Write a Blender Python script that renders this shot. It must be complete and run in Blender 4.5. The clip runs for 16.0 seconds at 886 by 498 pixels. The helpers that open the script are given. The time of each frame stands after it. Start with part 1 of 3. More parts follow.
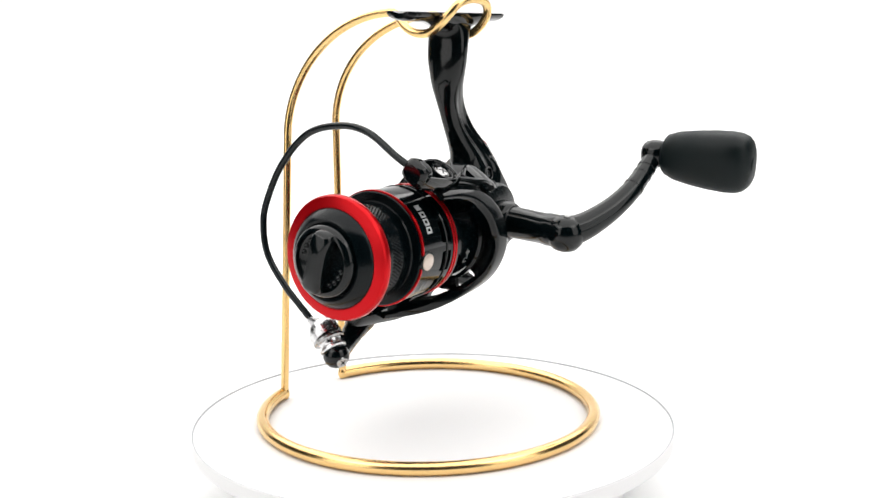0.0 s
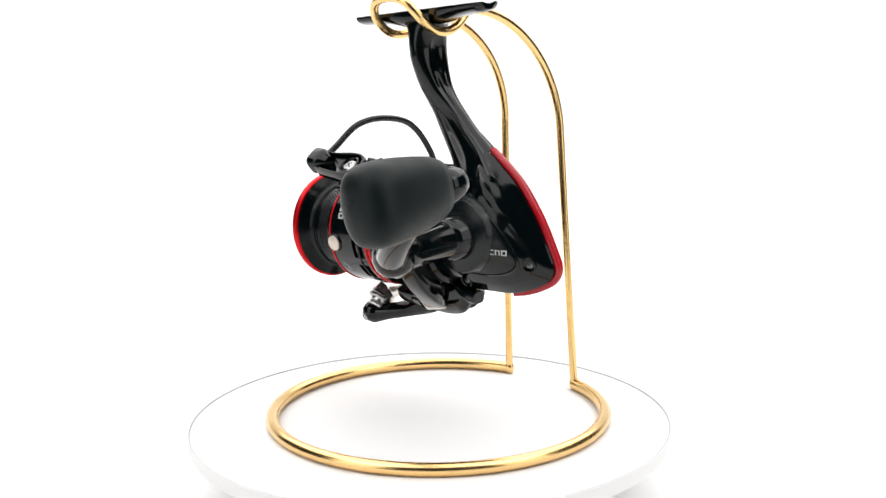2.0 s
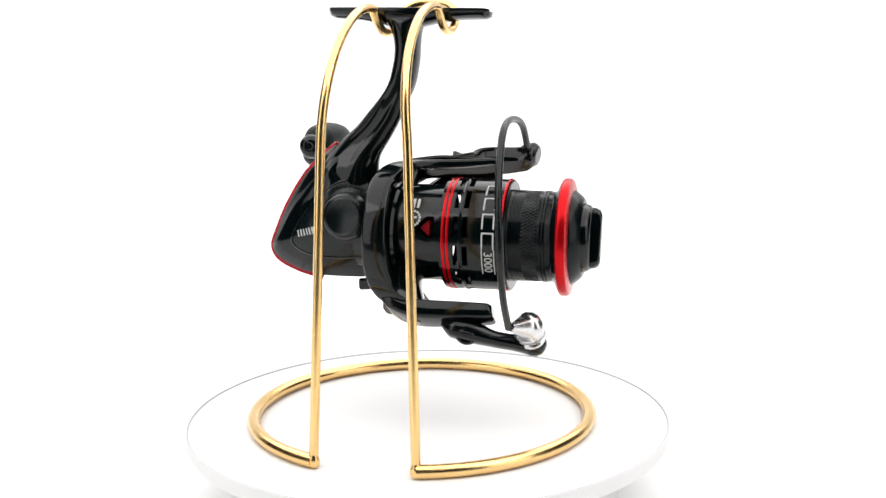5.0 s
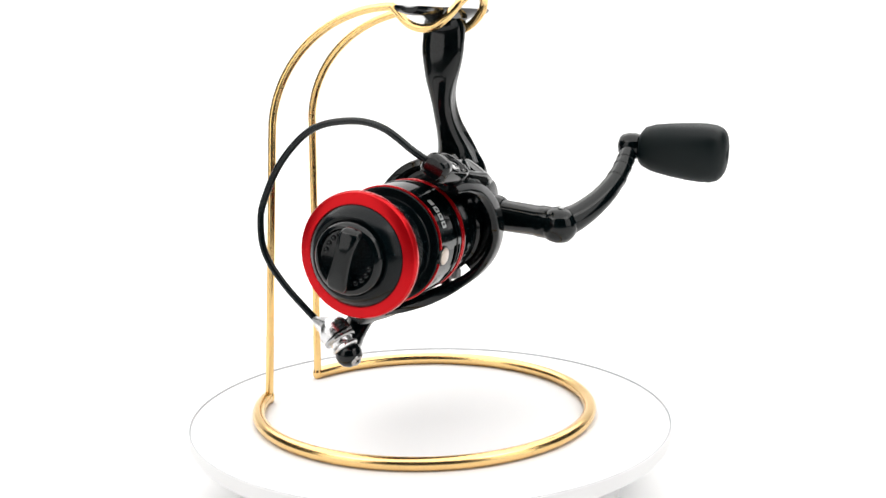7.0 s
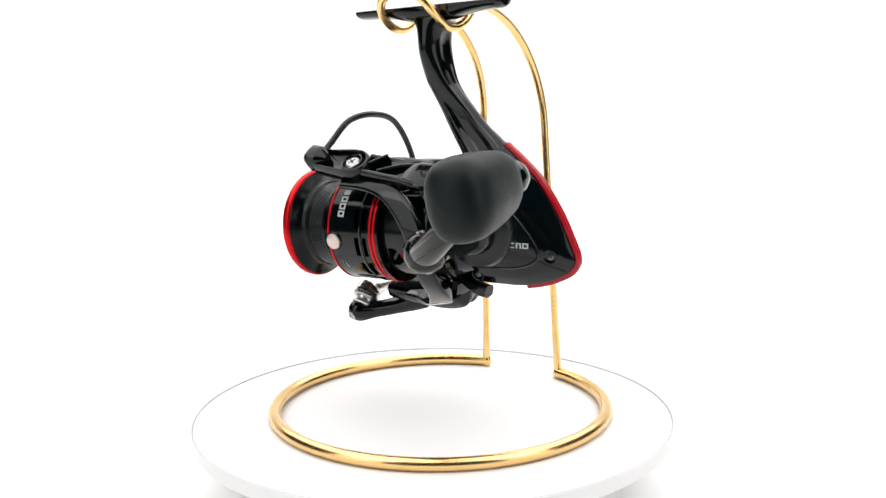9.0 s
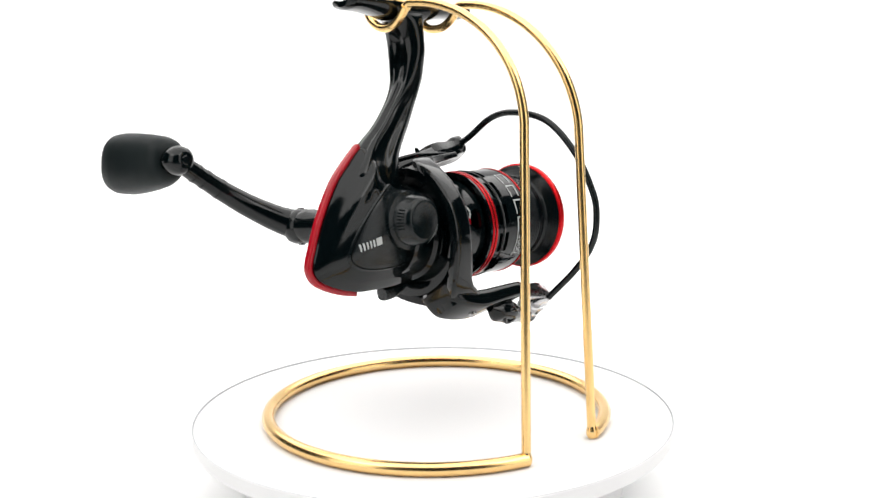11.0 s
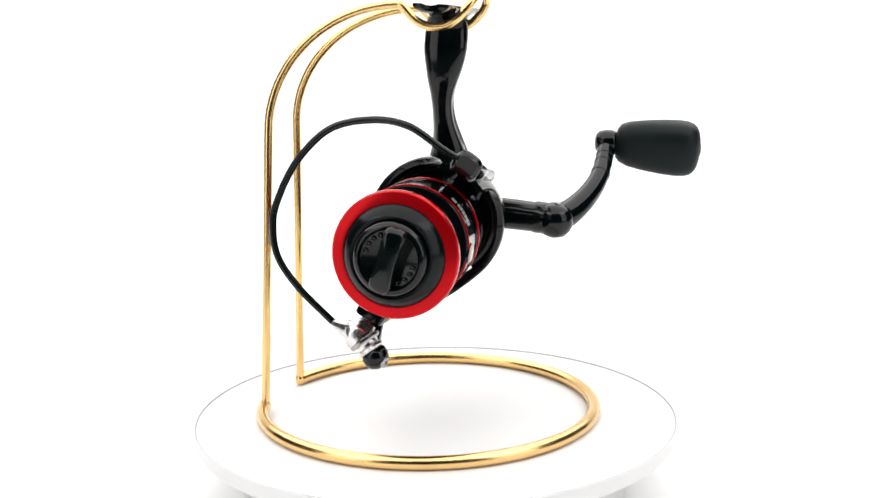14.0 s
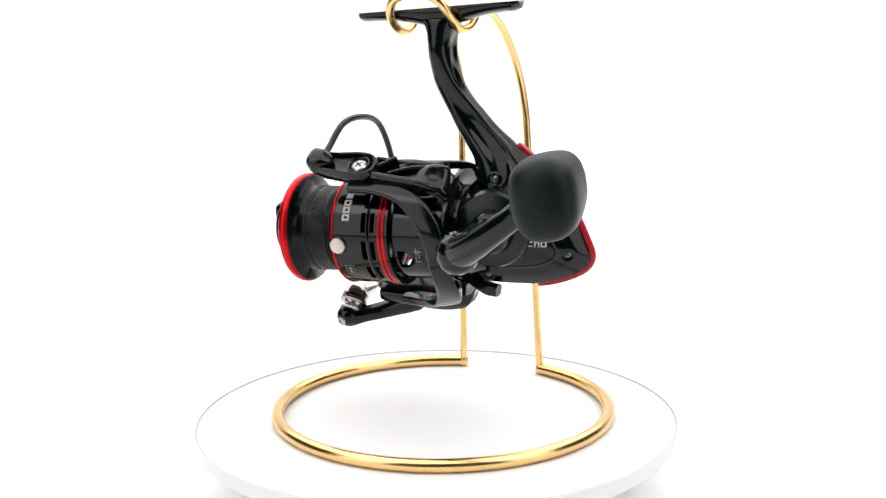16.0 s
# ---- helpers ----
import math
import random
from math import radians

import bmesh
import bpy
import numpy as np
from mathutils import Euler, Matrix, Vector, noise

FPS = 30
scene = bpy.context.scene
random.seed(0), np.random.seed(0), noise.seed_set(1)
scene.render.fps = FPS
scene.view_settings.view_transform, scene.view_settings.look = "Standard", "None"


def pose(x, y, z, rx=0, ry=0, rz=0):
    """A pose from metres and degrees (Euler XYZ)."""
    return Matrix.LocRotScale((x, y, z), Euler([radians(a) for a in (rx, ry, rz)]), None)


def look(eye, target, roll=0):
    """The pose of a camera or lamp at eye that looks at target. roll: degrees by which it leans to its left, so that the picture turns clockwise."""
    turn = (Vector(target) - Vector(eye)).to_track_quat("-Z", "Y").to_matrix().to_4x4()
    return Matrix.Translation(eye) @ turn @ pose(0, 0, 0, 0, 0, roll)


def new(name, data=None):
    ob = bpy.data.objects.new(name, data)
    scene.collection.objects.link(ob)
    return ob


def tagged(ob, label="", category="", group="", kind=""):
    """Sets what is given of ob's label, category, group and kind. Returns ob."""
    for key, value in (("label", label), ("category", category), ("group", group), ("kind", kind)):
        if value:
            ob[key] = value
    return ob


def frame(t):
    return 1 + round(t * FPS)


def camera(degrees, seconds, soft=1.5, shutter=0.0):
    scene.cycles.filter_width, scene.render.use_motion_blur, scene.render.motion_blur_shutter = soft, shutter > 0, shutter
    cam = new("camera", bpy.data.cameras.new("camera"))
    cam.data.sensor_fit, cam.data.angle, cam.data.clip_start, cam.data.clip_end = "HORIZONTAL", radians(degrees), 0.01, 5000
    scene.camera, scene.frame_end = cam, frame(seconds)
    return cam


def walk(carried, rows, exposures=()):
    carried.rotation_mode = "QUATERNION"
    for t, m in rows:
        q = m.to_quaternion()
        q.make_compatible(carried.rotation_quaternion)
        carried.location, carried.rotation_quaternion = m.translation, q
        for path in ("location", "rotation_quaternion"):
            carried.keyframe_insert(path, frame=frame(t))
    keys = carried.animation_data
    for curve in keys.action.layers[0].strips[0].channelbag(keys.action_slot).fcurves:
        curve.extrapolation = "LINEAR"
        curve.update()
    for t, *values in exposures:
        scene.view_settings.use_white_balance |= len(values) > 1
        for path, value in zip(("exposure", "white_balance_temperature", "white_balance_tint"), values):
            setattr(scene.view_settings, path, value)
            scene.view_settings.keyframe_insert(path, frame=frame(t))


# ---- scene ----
# The camera stands on a tripod and settles by a hair; the turntable turns once in about 7.2 seconds.
cam = camera(46.66, 16.0, soft=1.5)
FOCAL = 1818.0


def cam_pose(dx, dy):
    """The camera's pose; dx, dy: the small drift of its aim."""
    yaw = math.degrees(math.atan(dx / FOCAL))
    tilt = 90 - 9.496 + math.degrees(math.atan(dy / FOCAL))
    return pose(0, -0.4187, 0.1405) @ pose(0, 0, 0, 0, 0, yaw) @ pose(0, 0, 0, tilt) @ pose(0, 0, 0, 0, 0, -0.82)


walk(cam, [(0.0, cam_pose(-22.4, 5.8)), (2.0, cam_pose(-28.3, 3.9)), (4.0, cam_pose(-32.4, 2.4)), (5.2, cam_pose(-31.1, -1.0)), (8.0, cam_pose(-24.7, -3.5)), (11.0, cam_pose(-22.2, -5.2)),
           (12.2, cam_pose(-22.4, -7.0)), (13.5, cam_pose(-18.4, -6.4)), (16.0, cam_pose(-16.2, -0.4))])

SPEED = 49.88       # degrees a second, clockwise from above
START = 230.5       # where the stand points at the start
# the motor runs a little unevenly: seconds, degrees
UNEVEN = [(0.0, 0.4), (2.0, 0.4), (4.0, -0.4), (5.2, -1.3), (8.0, 0.3), (11.0, 0.1), (12.2, -0.4), (13.5, 0.8), (16.0, 0.1)]


def turned(t):
    """The turntable's angle at a time, in degrees."""
    for (t0, a0), (t1, a1) in zip(UNEVEN, UNEVEN[1:]):
        if t <= t1:
            f = (t - t0) / (t1 - t0)
            return START - SPEED * t + a0 + (a1 - a0) * f * f * (3 - 2 * f)
    return START - SPEED * t + UNEVEN[-1][1]


# ---- light: a white product-photo set with one wide overhead softbox and two side strips ----
world = bpy.data.worlds.new("world")
scene.world = world
world.use_nodes = True
world.node_tree.nodes["Background"].inputs["Color"].default_value = (0.93, 0.96, 1.0, 1)
world.node_tree.nodes["Background"].inputs["Strength"].default_value = 0.06
scene.view_settings.exposure = -0.06


def softbox(name, eye, target, sx, sy, watts):
    lamp = bpy.data.lights.new(name, "AREA")
    lamp.shape, lamp.size, lamp.size_y, lamp.energy = "RECTANGLE", sx, sy, watts
    lamp.color = (1.0, 0.985, 0.965)
    ob = new(name, lamp)
    ob.matrix_world = look(eye, target)
    return tagged(ob, "white studio softbox above the turntable", "lamp", "", "structure")


softbox("softbox_top", (0.0, 0.12, 1.10), (0, 0.0, 0), 2.8, 2.5, 53)
softbox("softbox_left", (-0.80, -0.62, 0.46), (0, 0, 0.10), 0.64, 1.15, 3.9)
softbox("softbox_right", (0.82, -0.58, 0.50), (0, 0, 0.10), 0.64, 1.15, 3.9)

# ---- materials ----


def material(name, base, rough, metal=0.0, grain=900.0, bump=0.03, vary=0.12, wear=0.0, coat=0.0, spec=0.5, stain=40.0):
    """A surface with a base colour, fine grain and a slow change in tone and gloss."""
    m = bpy.data.materials.new(name)
    m.use_nodes = True
    n, l = m.node_tree.nodes, m.node_tree.links
    b = n["Principled BSDF"]
    b.inputs["Metallic"].default_value = metal
    b.inputs["Coat Weight"].default_value = coat
    b.inputs["Coat Roughness"].default_value = 0.06
    b.inputs["Specular IOR Level"].default_value = spec
    co = n.new("ShaderNodeTexCoord")
    slow, fine = n.new("ShaderNodeTexNoise"), n.new("ShaderNodeTexNoise")
    slow.inputs["Scale"].default_value, slow.inputs["Detail"].default_value = stain, 4
    fine.inputs["Scale"].default_value, fine.inputs["Detail"].default_value = grain, 3
    for t in (slow, fine):
        l.new(co.outputs["Object"], t.inputs["Vector"])
    ramp = n.new("ShaderNodeMapRange")
    ramp.inputs["From Min"].default_value, ramp.inputs["From Max"].default_value = 0.3, 0.7
    ramp.inputs["To Min"].default_value, ramp.inputs["To Max"].default_value = 1 - vary, 1 + vary
    l.new(slow.outputs["Fac"], ramp.inputs["Value"])
    mul = n.new("ShaderNodeVectorMath")
    mul.operation = "SCALE"
    mul.inputs[0].default_value = base
    l.new(ramp.outputs["Result"], mul.inputs["Scale"])
    l.new(mul.outputs["Vector"], b.inputs["Base Color"])
    ro = n.new("ShaderNodeMapRange")
    ro.inputs["From Min"].default_value, ro.inputs["From Max"].default_value = 0.3, 0.7
    ro.inputs["To Min"].default_value, ro.inputs["To Max"].default_value = max(0.01, rough * (0.8 - wear)), rough * (1.2 + wear)
    mix = n.new("ShaderNodeMath")
    mix.operation = "MULTIPLY_ADD"
    mix.inputs[1].default_value = 0.4
    l.new(fine.outputs["Fac"], mix.inputs[0])
    sc = n.new("ShaderNodeMath")
    sc.operation = "MULTIPLY"
    sc.inputs[1].default_value = 0.6
    l.new(slow.outputs["Fac"], sc.inputs[0])
    l.new(sc.outputs[0], mix.inputs[2])
    l.new(mix.outputs[0], ro.inputs["Value"])
    l.new(ro.outputs["Result"], b.inputs["Roughness"])
    bp = n.new("ShaderNodeBump")
    bp.inputs["Strength"].default_value, bp.inputs["Distance"].default_value = bump, 0.0004
    l.new(fine.outputs["Fac"], bp.inputs["Height"])
    l.new(bp.outputs["Normal"], b.inputs["Normal"])
    return m


GLOSS = material("black_gloss_plastic", (0.0012, 0.0030, 0.0036), 0.09, grain=700, bump=0.02, wear=0.2, stain=60, spec=0.35)
SATIN = material("black_satin_plastic", (0.0018, 0.0048, 0.0058), 0.24, grain=1500, bump=0.06, wear=0.2, stain=60, spec=0.33)
RUBBER = material("black_rubber", (0.0020, 0.0058, 0.0066), 0.46, grain=3500, bump=0.18, wear=0.15, stain=45, spec=0.21)
SPOOL = material("black_anodised_metal", (0.0016, 0.0038, 0.0048), 0.19, grain=1800, bump=0.05, stain=70, spec=0.19)
RED = material("red_anodised_metal", (0.52, 0.003, 0.007), 0.24, metal=0.6, grain=2600, bump=0.05, vary=0.08, stain=90, spec=0.25)
TRIM = material("deep_red_lacquer", (0.36, 0.004, 0.012), 0.16, grain=1800, bump=0.03, vary=0.08, stain=90, spec=0.4)
CHROME = material("bright_chrome", (0.74, 0.74, 0.75), 0.28, metal=1.0, grain=1500, bump=0.03, vary=0.05)
DARKSTEEL = material("blackened_steel", (0.16, 0.165, 0.17), 0.30, metal=1.0, grain=2500, bump=0.08, vary=0.2)
STEEL = material("dull_steel", (0.42, 0.42, 0.42), 0.26, metal=1.0, grain=2500, bump=0.08, vary=0.15)
PEARL = material("pearl_metal", (0.66, 0.57, 0.50), 0.32, metal=0.4, grain=2600, bump=0.05, vary=0.06)
GOLD = material("polished_gold_plating", (0.90, 0.61, 0.26), 0.22, metal=1.0, grain=300, bump=0.0, vary=0.03, wear=0.0, stain=35)
PRINT = material("white_print", (0.44, 0.46, 0.46), 0.5, grain=3000, bump=0.02, vary=0.06)
SEAM = material("matte_black_seam", (0.0008, 0.0010, 0.0012), 0.9, grain=900, bump=0.02, spec=0.05)
GREYPRINT = material("grey_print", (0.16, 0.17, 0.17), 0.5, grain=3000, bump=0.02, vary=0.06)
EDGE = material("painted_edge_reflection", (0.42, 0.43, 0.46), 0.40, grain=400, bump=0.01, vary=0.02, stain=12)
ACRYLIC = material("white_acrylic", (0.79, 0.79, 0.797), 0.55, grain=40, bump=0.0, vary=0.004, stain=12, spec=0.25)
PAPER = material("white_paper", (0.86, 0.86, 0.86), 0.75, grain=1200, bump=0.06, vary=0.006, stain=6)
# emission added so the backdrop renders evenly white; no lamp stands behind it
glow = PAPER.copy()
glow.name = "white_backdrop_glow_added"
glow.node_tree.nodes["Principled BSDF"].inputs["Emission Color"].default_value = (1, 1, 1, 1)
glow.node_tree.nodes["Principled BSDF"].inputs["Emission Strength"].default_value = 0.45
DIM = material("dark_studio_wall", (0.028, 0.028, 0.029), 0.8, grain=300, bump=0.08, vary=0.1, stain=3)

# ---- mesh helpers; lengths in millimetres ----
MM = 0.001


def link(name, bm, mat, parent=None, label="", sharp=38):
    bmesh.ops.recalc_face_normals(bm, faces=bm.faces)
    me = bpy.data.meshes.new(name)
    for v in bm.verts:
        v.co *= MM
    bm.to_mesh(me)
    bm.free()
    me.materials.append(mat)
    me.shade_smooth()
    me.set_sharp_from_angle(angle=radians(sharp))
    ob = new(name, me)
    ob.parent = parent
    if label:
        tagged(ob, label)
    return ob


def part(name, bm, mat, parent, label="", sharp=38):
    return link(name, bm, mat, parent, label, sharp)


def rings(bm, loops, closed=False, cap=True):
    """Skin a row of equal vertex loops."""
    vs = [[bm.verts.new(p) for p in loop] for loop in loops]
    n = len(vs[0])
    pairs = list(zip(vs, vs[1:])) + ([(vs[-1], vs[0])] if closed else [])
    for a, b in pairs:
        for i in range(n):
            j = (i + 1) % n
            bm.faces.new((a[i], a[j], b[j], b[i]))
    if cap and not closed:
        bm.faces.new(vs[0][::-1])
        bm.faces.new(vs[-1])
    return bm


def spline(points, steps):
    """A smooth curve through points."""
    pts = [Vector(p) for p in points]
    ext = [2 * pts[0] - pts[1]] + pts + [2 * pts[-1] - pts[-2]]
    out = []
    for i in range(1, len(ext) - 2):
        a, b, c, d = ext[i - 1:i + 3]
        for k in range(steps):
            t = k / steps
            out.append(0.5 * ((2 * b) + (c - a) * t + (2 * a - 5 * b + 4 * c - d) * t * t + (3 * b - a - 3 * c + d) * t ** 3))
    return out + [pts[-1]]


def frames_along(path):
    """Parallel frames along a path."""
    tang = [(path[min(i + 1, len(path) - 1)] - path[max(i - 1, 0)]).normalized() for i in range(len(path))]
    side = tang[0].orthogonal().normalized()
    out = []
    for t in tang:
        side = (side - t * side.dot(t)).normalized()
        out.append((side, t.cross(side)))
    return out


def tube(points, radius, steps=8, sides=16, smooth=True, bm=None):
    """A round wire or bar along points; radius a number or a list, one a point."""
    path = spline(points, steps) if smooth else [Vector(p) for p in points]
    n = len(points)
    loops = []
    for i, (p, (u, v)) in enumerate(zip(path, frames_along(path))):
        if isinstance(radius, (int, float)):
            r = radius
        else:
            k = i / (len(path) - 1) * (n - 1)
            a = min(int(k), n - 2)
            r = radius[a] + (radius[a + 1] - radius[a]) * (k - a)
        loops.append([p + r * (math.cos(q) * u + math.sin(q) * v) for q in (2 * math.pi * j / sides for j in range(sides))])
    return rings(bm or bmesh.new(), loops)


def lathe(profile, origin, axis, sides=64, bm=None, ring=False):
    """Turn (along, radius) pairs about an axis."""
    axis = Vector(axis).normalized()
    u = axis.orthogonal().normalized()
    v = axis.cross(u)
    o = Vector(origin)
    loops = [[o + axis * s + r * (math.cos(q) * u + math.sin(q) * v) for q in (2 * math.pi * j / sides for j in range(sides))]
             for s, r in profile]
    return rings(bm or bmesh.new(), loops, closed=ring)


def superellipse(n, sides):
    out = []
    for j in range(sides):
        q = 2 * math.pi * j / sides
        c, s = math.cos(q), math.sin(q)
        out.append((math.copysign(abs(c) ** (2 / n), c), math.copysign(abs(s) ** (2 / n), s)))
    return out


def block(path, widths, heights, up, n=3.2, sides=20, steps=6, bm=None):
    """A rounded bar along a curve; widths go sideways, heights along up."""
    pts = spline(path, steps)
    m = len(path)
    loops = []
    for i, p in enumerate(pts):
        k = i / (len(pts) - 1) * (m - 1)
        a = min(int(k), m - 2)
        f = k - a
        w, h = widths[a] * (1 - f) + widths[a + 1] * f, heights[a] * (1 - f) + heights[a + 1] * f
        t = (pts[min(i + 1, len(pts) - 1)] - pts[max(i - 1, 0)]).normalized()
        U = Vector(up)
        U = (U - t * U.dot(t)).normalized()
        S = t.cross(U)
        loops.append([p + S * (w * c) + U * (h * s) for c, s in superellipse(n, sides)])
    return rings(bm or bmesh.new(), loops)


def rbox(center, size, turn=None, bevel=0.4, bm=None, seg=2):
    """A bevelled box."""
    b = bm or bmesh.new()
    m = Matrix.Translation(center) @ (turn.to_4x4() if turn else Matrix()) @ Matrix.Diagonal((*size, 1))
    r = bmesh.ops.create_cube(b, size=1, matrix=m)
    edges = {e for v in r["verts"] for e in v.link_edges}
    bmesh.ops.bevel(b, geom=list(edges), offset=bevel, segments=seg, profile=0.5, affect="EDGES")
    return b


def side_height(r, x, z):
    """The housing's half thickness from its middle (0) to its rim (1): a domed side, a soft crease, a chamfer, and a ridge down the rear."""
    h = 6.0 + 7.8 * max(0.0, 1 - (r / 0.84) ** 1.7) if r < 0.84 else 2.6 + 3.4 * max(0.0, 1 - (r - 0.84) / 0.16) ** 0.9
    off = (x + 33) * 0.80 - (z - 28) * 0.60 + 1.5 * math.sin((z + 10) / 9)
    return h + max(0.0, 1 - r * r) * 2.4 * math.exp(-((off + 4.0) / 2.2) ** 2)


def pillow(outline, centre, around=160):
    """A solid over a closed outline in the x-z plane, as thick as side_height tells."""
    pts = spline([(x, 0, z) for x, z in outline] + [(outline[0][0], 0, outline[0][1])], 12)
    keep = [pts[round(i * (len(pts) - 1) / around)] for i in range(around)]
    cx, cz = centre
    radii = [0.02, 0.1, 0.18, 0.26, 0.34, 0.42, 0.5, 0.57, 0.64, 0.7, 0.76, 0.81, 0.835, 0.85, 0.87, 0.91, 0.95, 0.985, 1.0]
    return rings(bmesh.new(), [[(cx + (p.x - cx) * r, side * side_height(r, cx + (p.x - cx) * r, cz + (p.z - cz) * r), cz + (p.z - cz) * r) for p in keep]
                               for side, row in ((1, radii), (-1, radii[::-1])) for r in row])


def screw(at, normal, r, parent, mat=STEEL):
    """A pan-head cross screw."""
    n = Vector(normal).normalized()
    head = part("screw", lathe([(-1.0, r), (0.2, r), (0.6, r * 0.9), (0.9, r * 0.6), (1.0, 0.05)], at, n, 24), mat, parent, "small cross-head steel screw")
    u = n.orthogonal().normalized()
    turn = Matrix((u, n.cross(u), n)).transposed()
    bm = rbox(Vector(at) + n * 0.85, (r * 1.0, r * 0.2, 0.42), turn, 0.05, seg=1)
    rbox(Vector(at) + n * 0.85, (r * 0.2, r * 1.0, 0.42), turn, 0.05, bm, seg=1)
    part("cross_slot", bm, GLOSS, head)
    return head
# ---- the set ----


def sheet(name, verts, faces, mat, label):
    me = bpy.data.meshes.new(name)
    me.from_pydata(verts, [], faces)
    me.materials.append(mat)
    me.shade_smooth()
    return tagged(new(name, me), label, "", "", "structure")


TABLE = -0.030


def build_set():
    # one seamless white sheet: the table top, a cove, and the upright back
    prof = [(0.25, TABLE), (0.6, TABLE), (1.4, TABLE)]
    prof += [(1.4 + 0.6 * math.sin(a), TABLE + 0.6 * (1 - math.cos(a))) for a in (radians(10 * k) for k in range(1, 10))]
    prof += [(2.0, 1.6), (2.0, 3.0)]
    verts = [(x, y, z) for y, z in prof for x in (-3.0, 3.0)]
    sheet("backdrop", verts, [(2 * i, 2 * i + 1, 2 * i + 3, 2 * i + 2) for i in range(len(prof) - 1)], glow, "plain white backdrop with a glow added to its surface")
    c = [(-0.80, -0.45), (0.80, -0.45), (0.80, 0.25), (-0.80, 0.25)]
    sheet("ground", [(x, y, z) for z in (TABLE - 0.003, TABLE) for x, y in c],
          [(3, 2, 1, 0), (4, 5, 6, 7), (0, 1, 5, 4), (1, 2, 6, 5), (2, 3, 7, 6), (3, 0, 4, 7)], PAPER, "white paper sheet on the table under the turntable")
    # unseen dark sheet, added so the black plastic reflects less white from below
    sheet("floor", [(-3, -3, TABLE - 0.004), (3, -3, TABLE - 0.004), (3, 0.25, TABLE - 0.004), (-3, 0.25, TABLE - 0.004)], [(0, 1, 2, 3)], DIM, "unseen dark sheet added beyond the paper to dim reflections")
    for name, a, b in (("wall_west", (-3.0, -3.0), (-3.0, 2.0)), ("wall_east", (3.0, 2.0), (3.0, -3.0)), ("wall_south", (3.0, -3.0), (-3.0, -3.0))):
        d = Vector((b[0] - a[0], b[1] - a[1], 0)).normalized()
        o = Vector((d.y, -d.x, 0)) * 0.1
        c = [(a[0], a[1]), (b[0], b[1]), (b[0] + o.x, b[1] + o.y), (a[0] + o.x, a[1] + o.y)]
        sheet(name, [(x, y, z) for z in (TABLE, 3.0) for x, y in c],
              [(0, 1, 2, 3), (4, 5, 6, 7), (0, 1, 5, 4), (1, 2, 6, 5), (2, 3, 7, 6), (3, 0, 4, 7)], DIM, "dark matte studio wall")
    sheet("ceiling", [(x, y, z) for z in (3.0, 3.1) for x, y in ((-3, -3), (3, -3), (3, 2), (-3, 2))],
          [(0, 1, 2, 3), (4, 5, 6, 7), (0, 1, 5, 4), (1, 2, 6, 5), (2, 3, 7, 6), (3, 0, 4, 7)], DIM, "dark matte studio ceiling")


# ---- the turntable ----


def build_turntable():
    top = tagged(new("turntable"), "round white motorised display turntable on the white table", "turntable")
    part("plate", lathe([(-6.0, 0.05), (-6.0, 98.6), (-5.4, 99.5), (-4.8, 100.0), (-0.2, 100.0), (0.35, 99.95), (0.5, 99.8), (0.5, 99.6), (0.0, 99.5), (0.0, 0.05)], (0, 0, 0), (0, 0, 1), 200),
         ACRYLIC, top, "thin round white acrylic plate")
    # grey strip inside the rim, painting in the dark reflection along the far edge
    part("edge_line", lathe([(-0.3, 99.15), (0.35, 99.25), (0.62, 99.55), (0.62, 99.72), (0.3, 99.72), (-0.3, 99.6)], (0, 0, 0), (0, 0, 1), 200, ring=True), EDGE, top, "fine grey line painted for the dark reflection in the rim")
    part("base", lathe([(-30.0, 0.05), (-30.0, 78.0), (-28.5, 80.0), (-9.0, 80.0), (-6.0, 79.0), (-6.0, 0.05)], (0, 0, 0), (0, 0, 1), 128),
         ACRYLIC, top, "white plastic drive base")
    return top


# ---- the gold wire stand ----


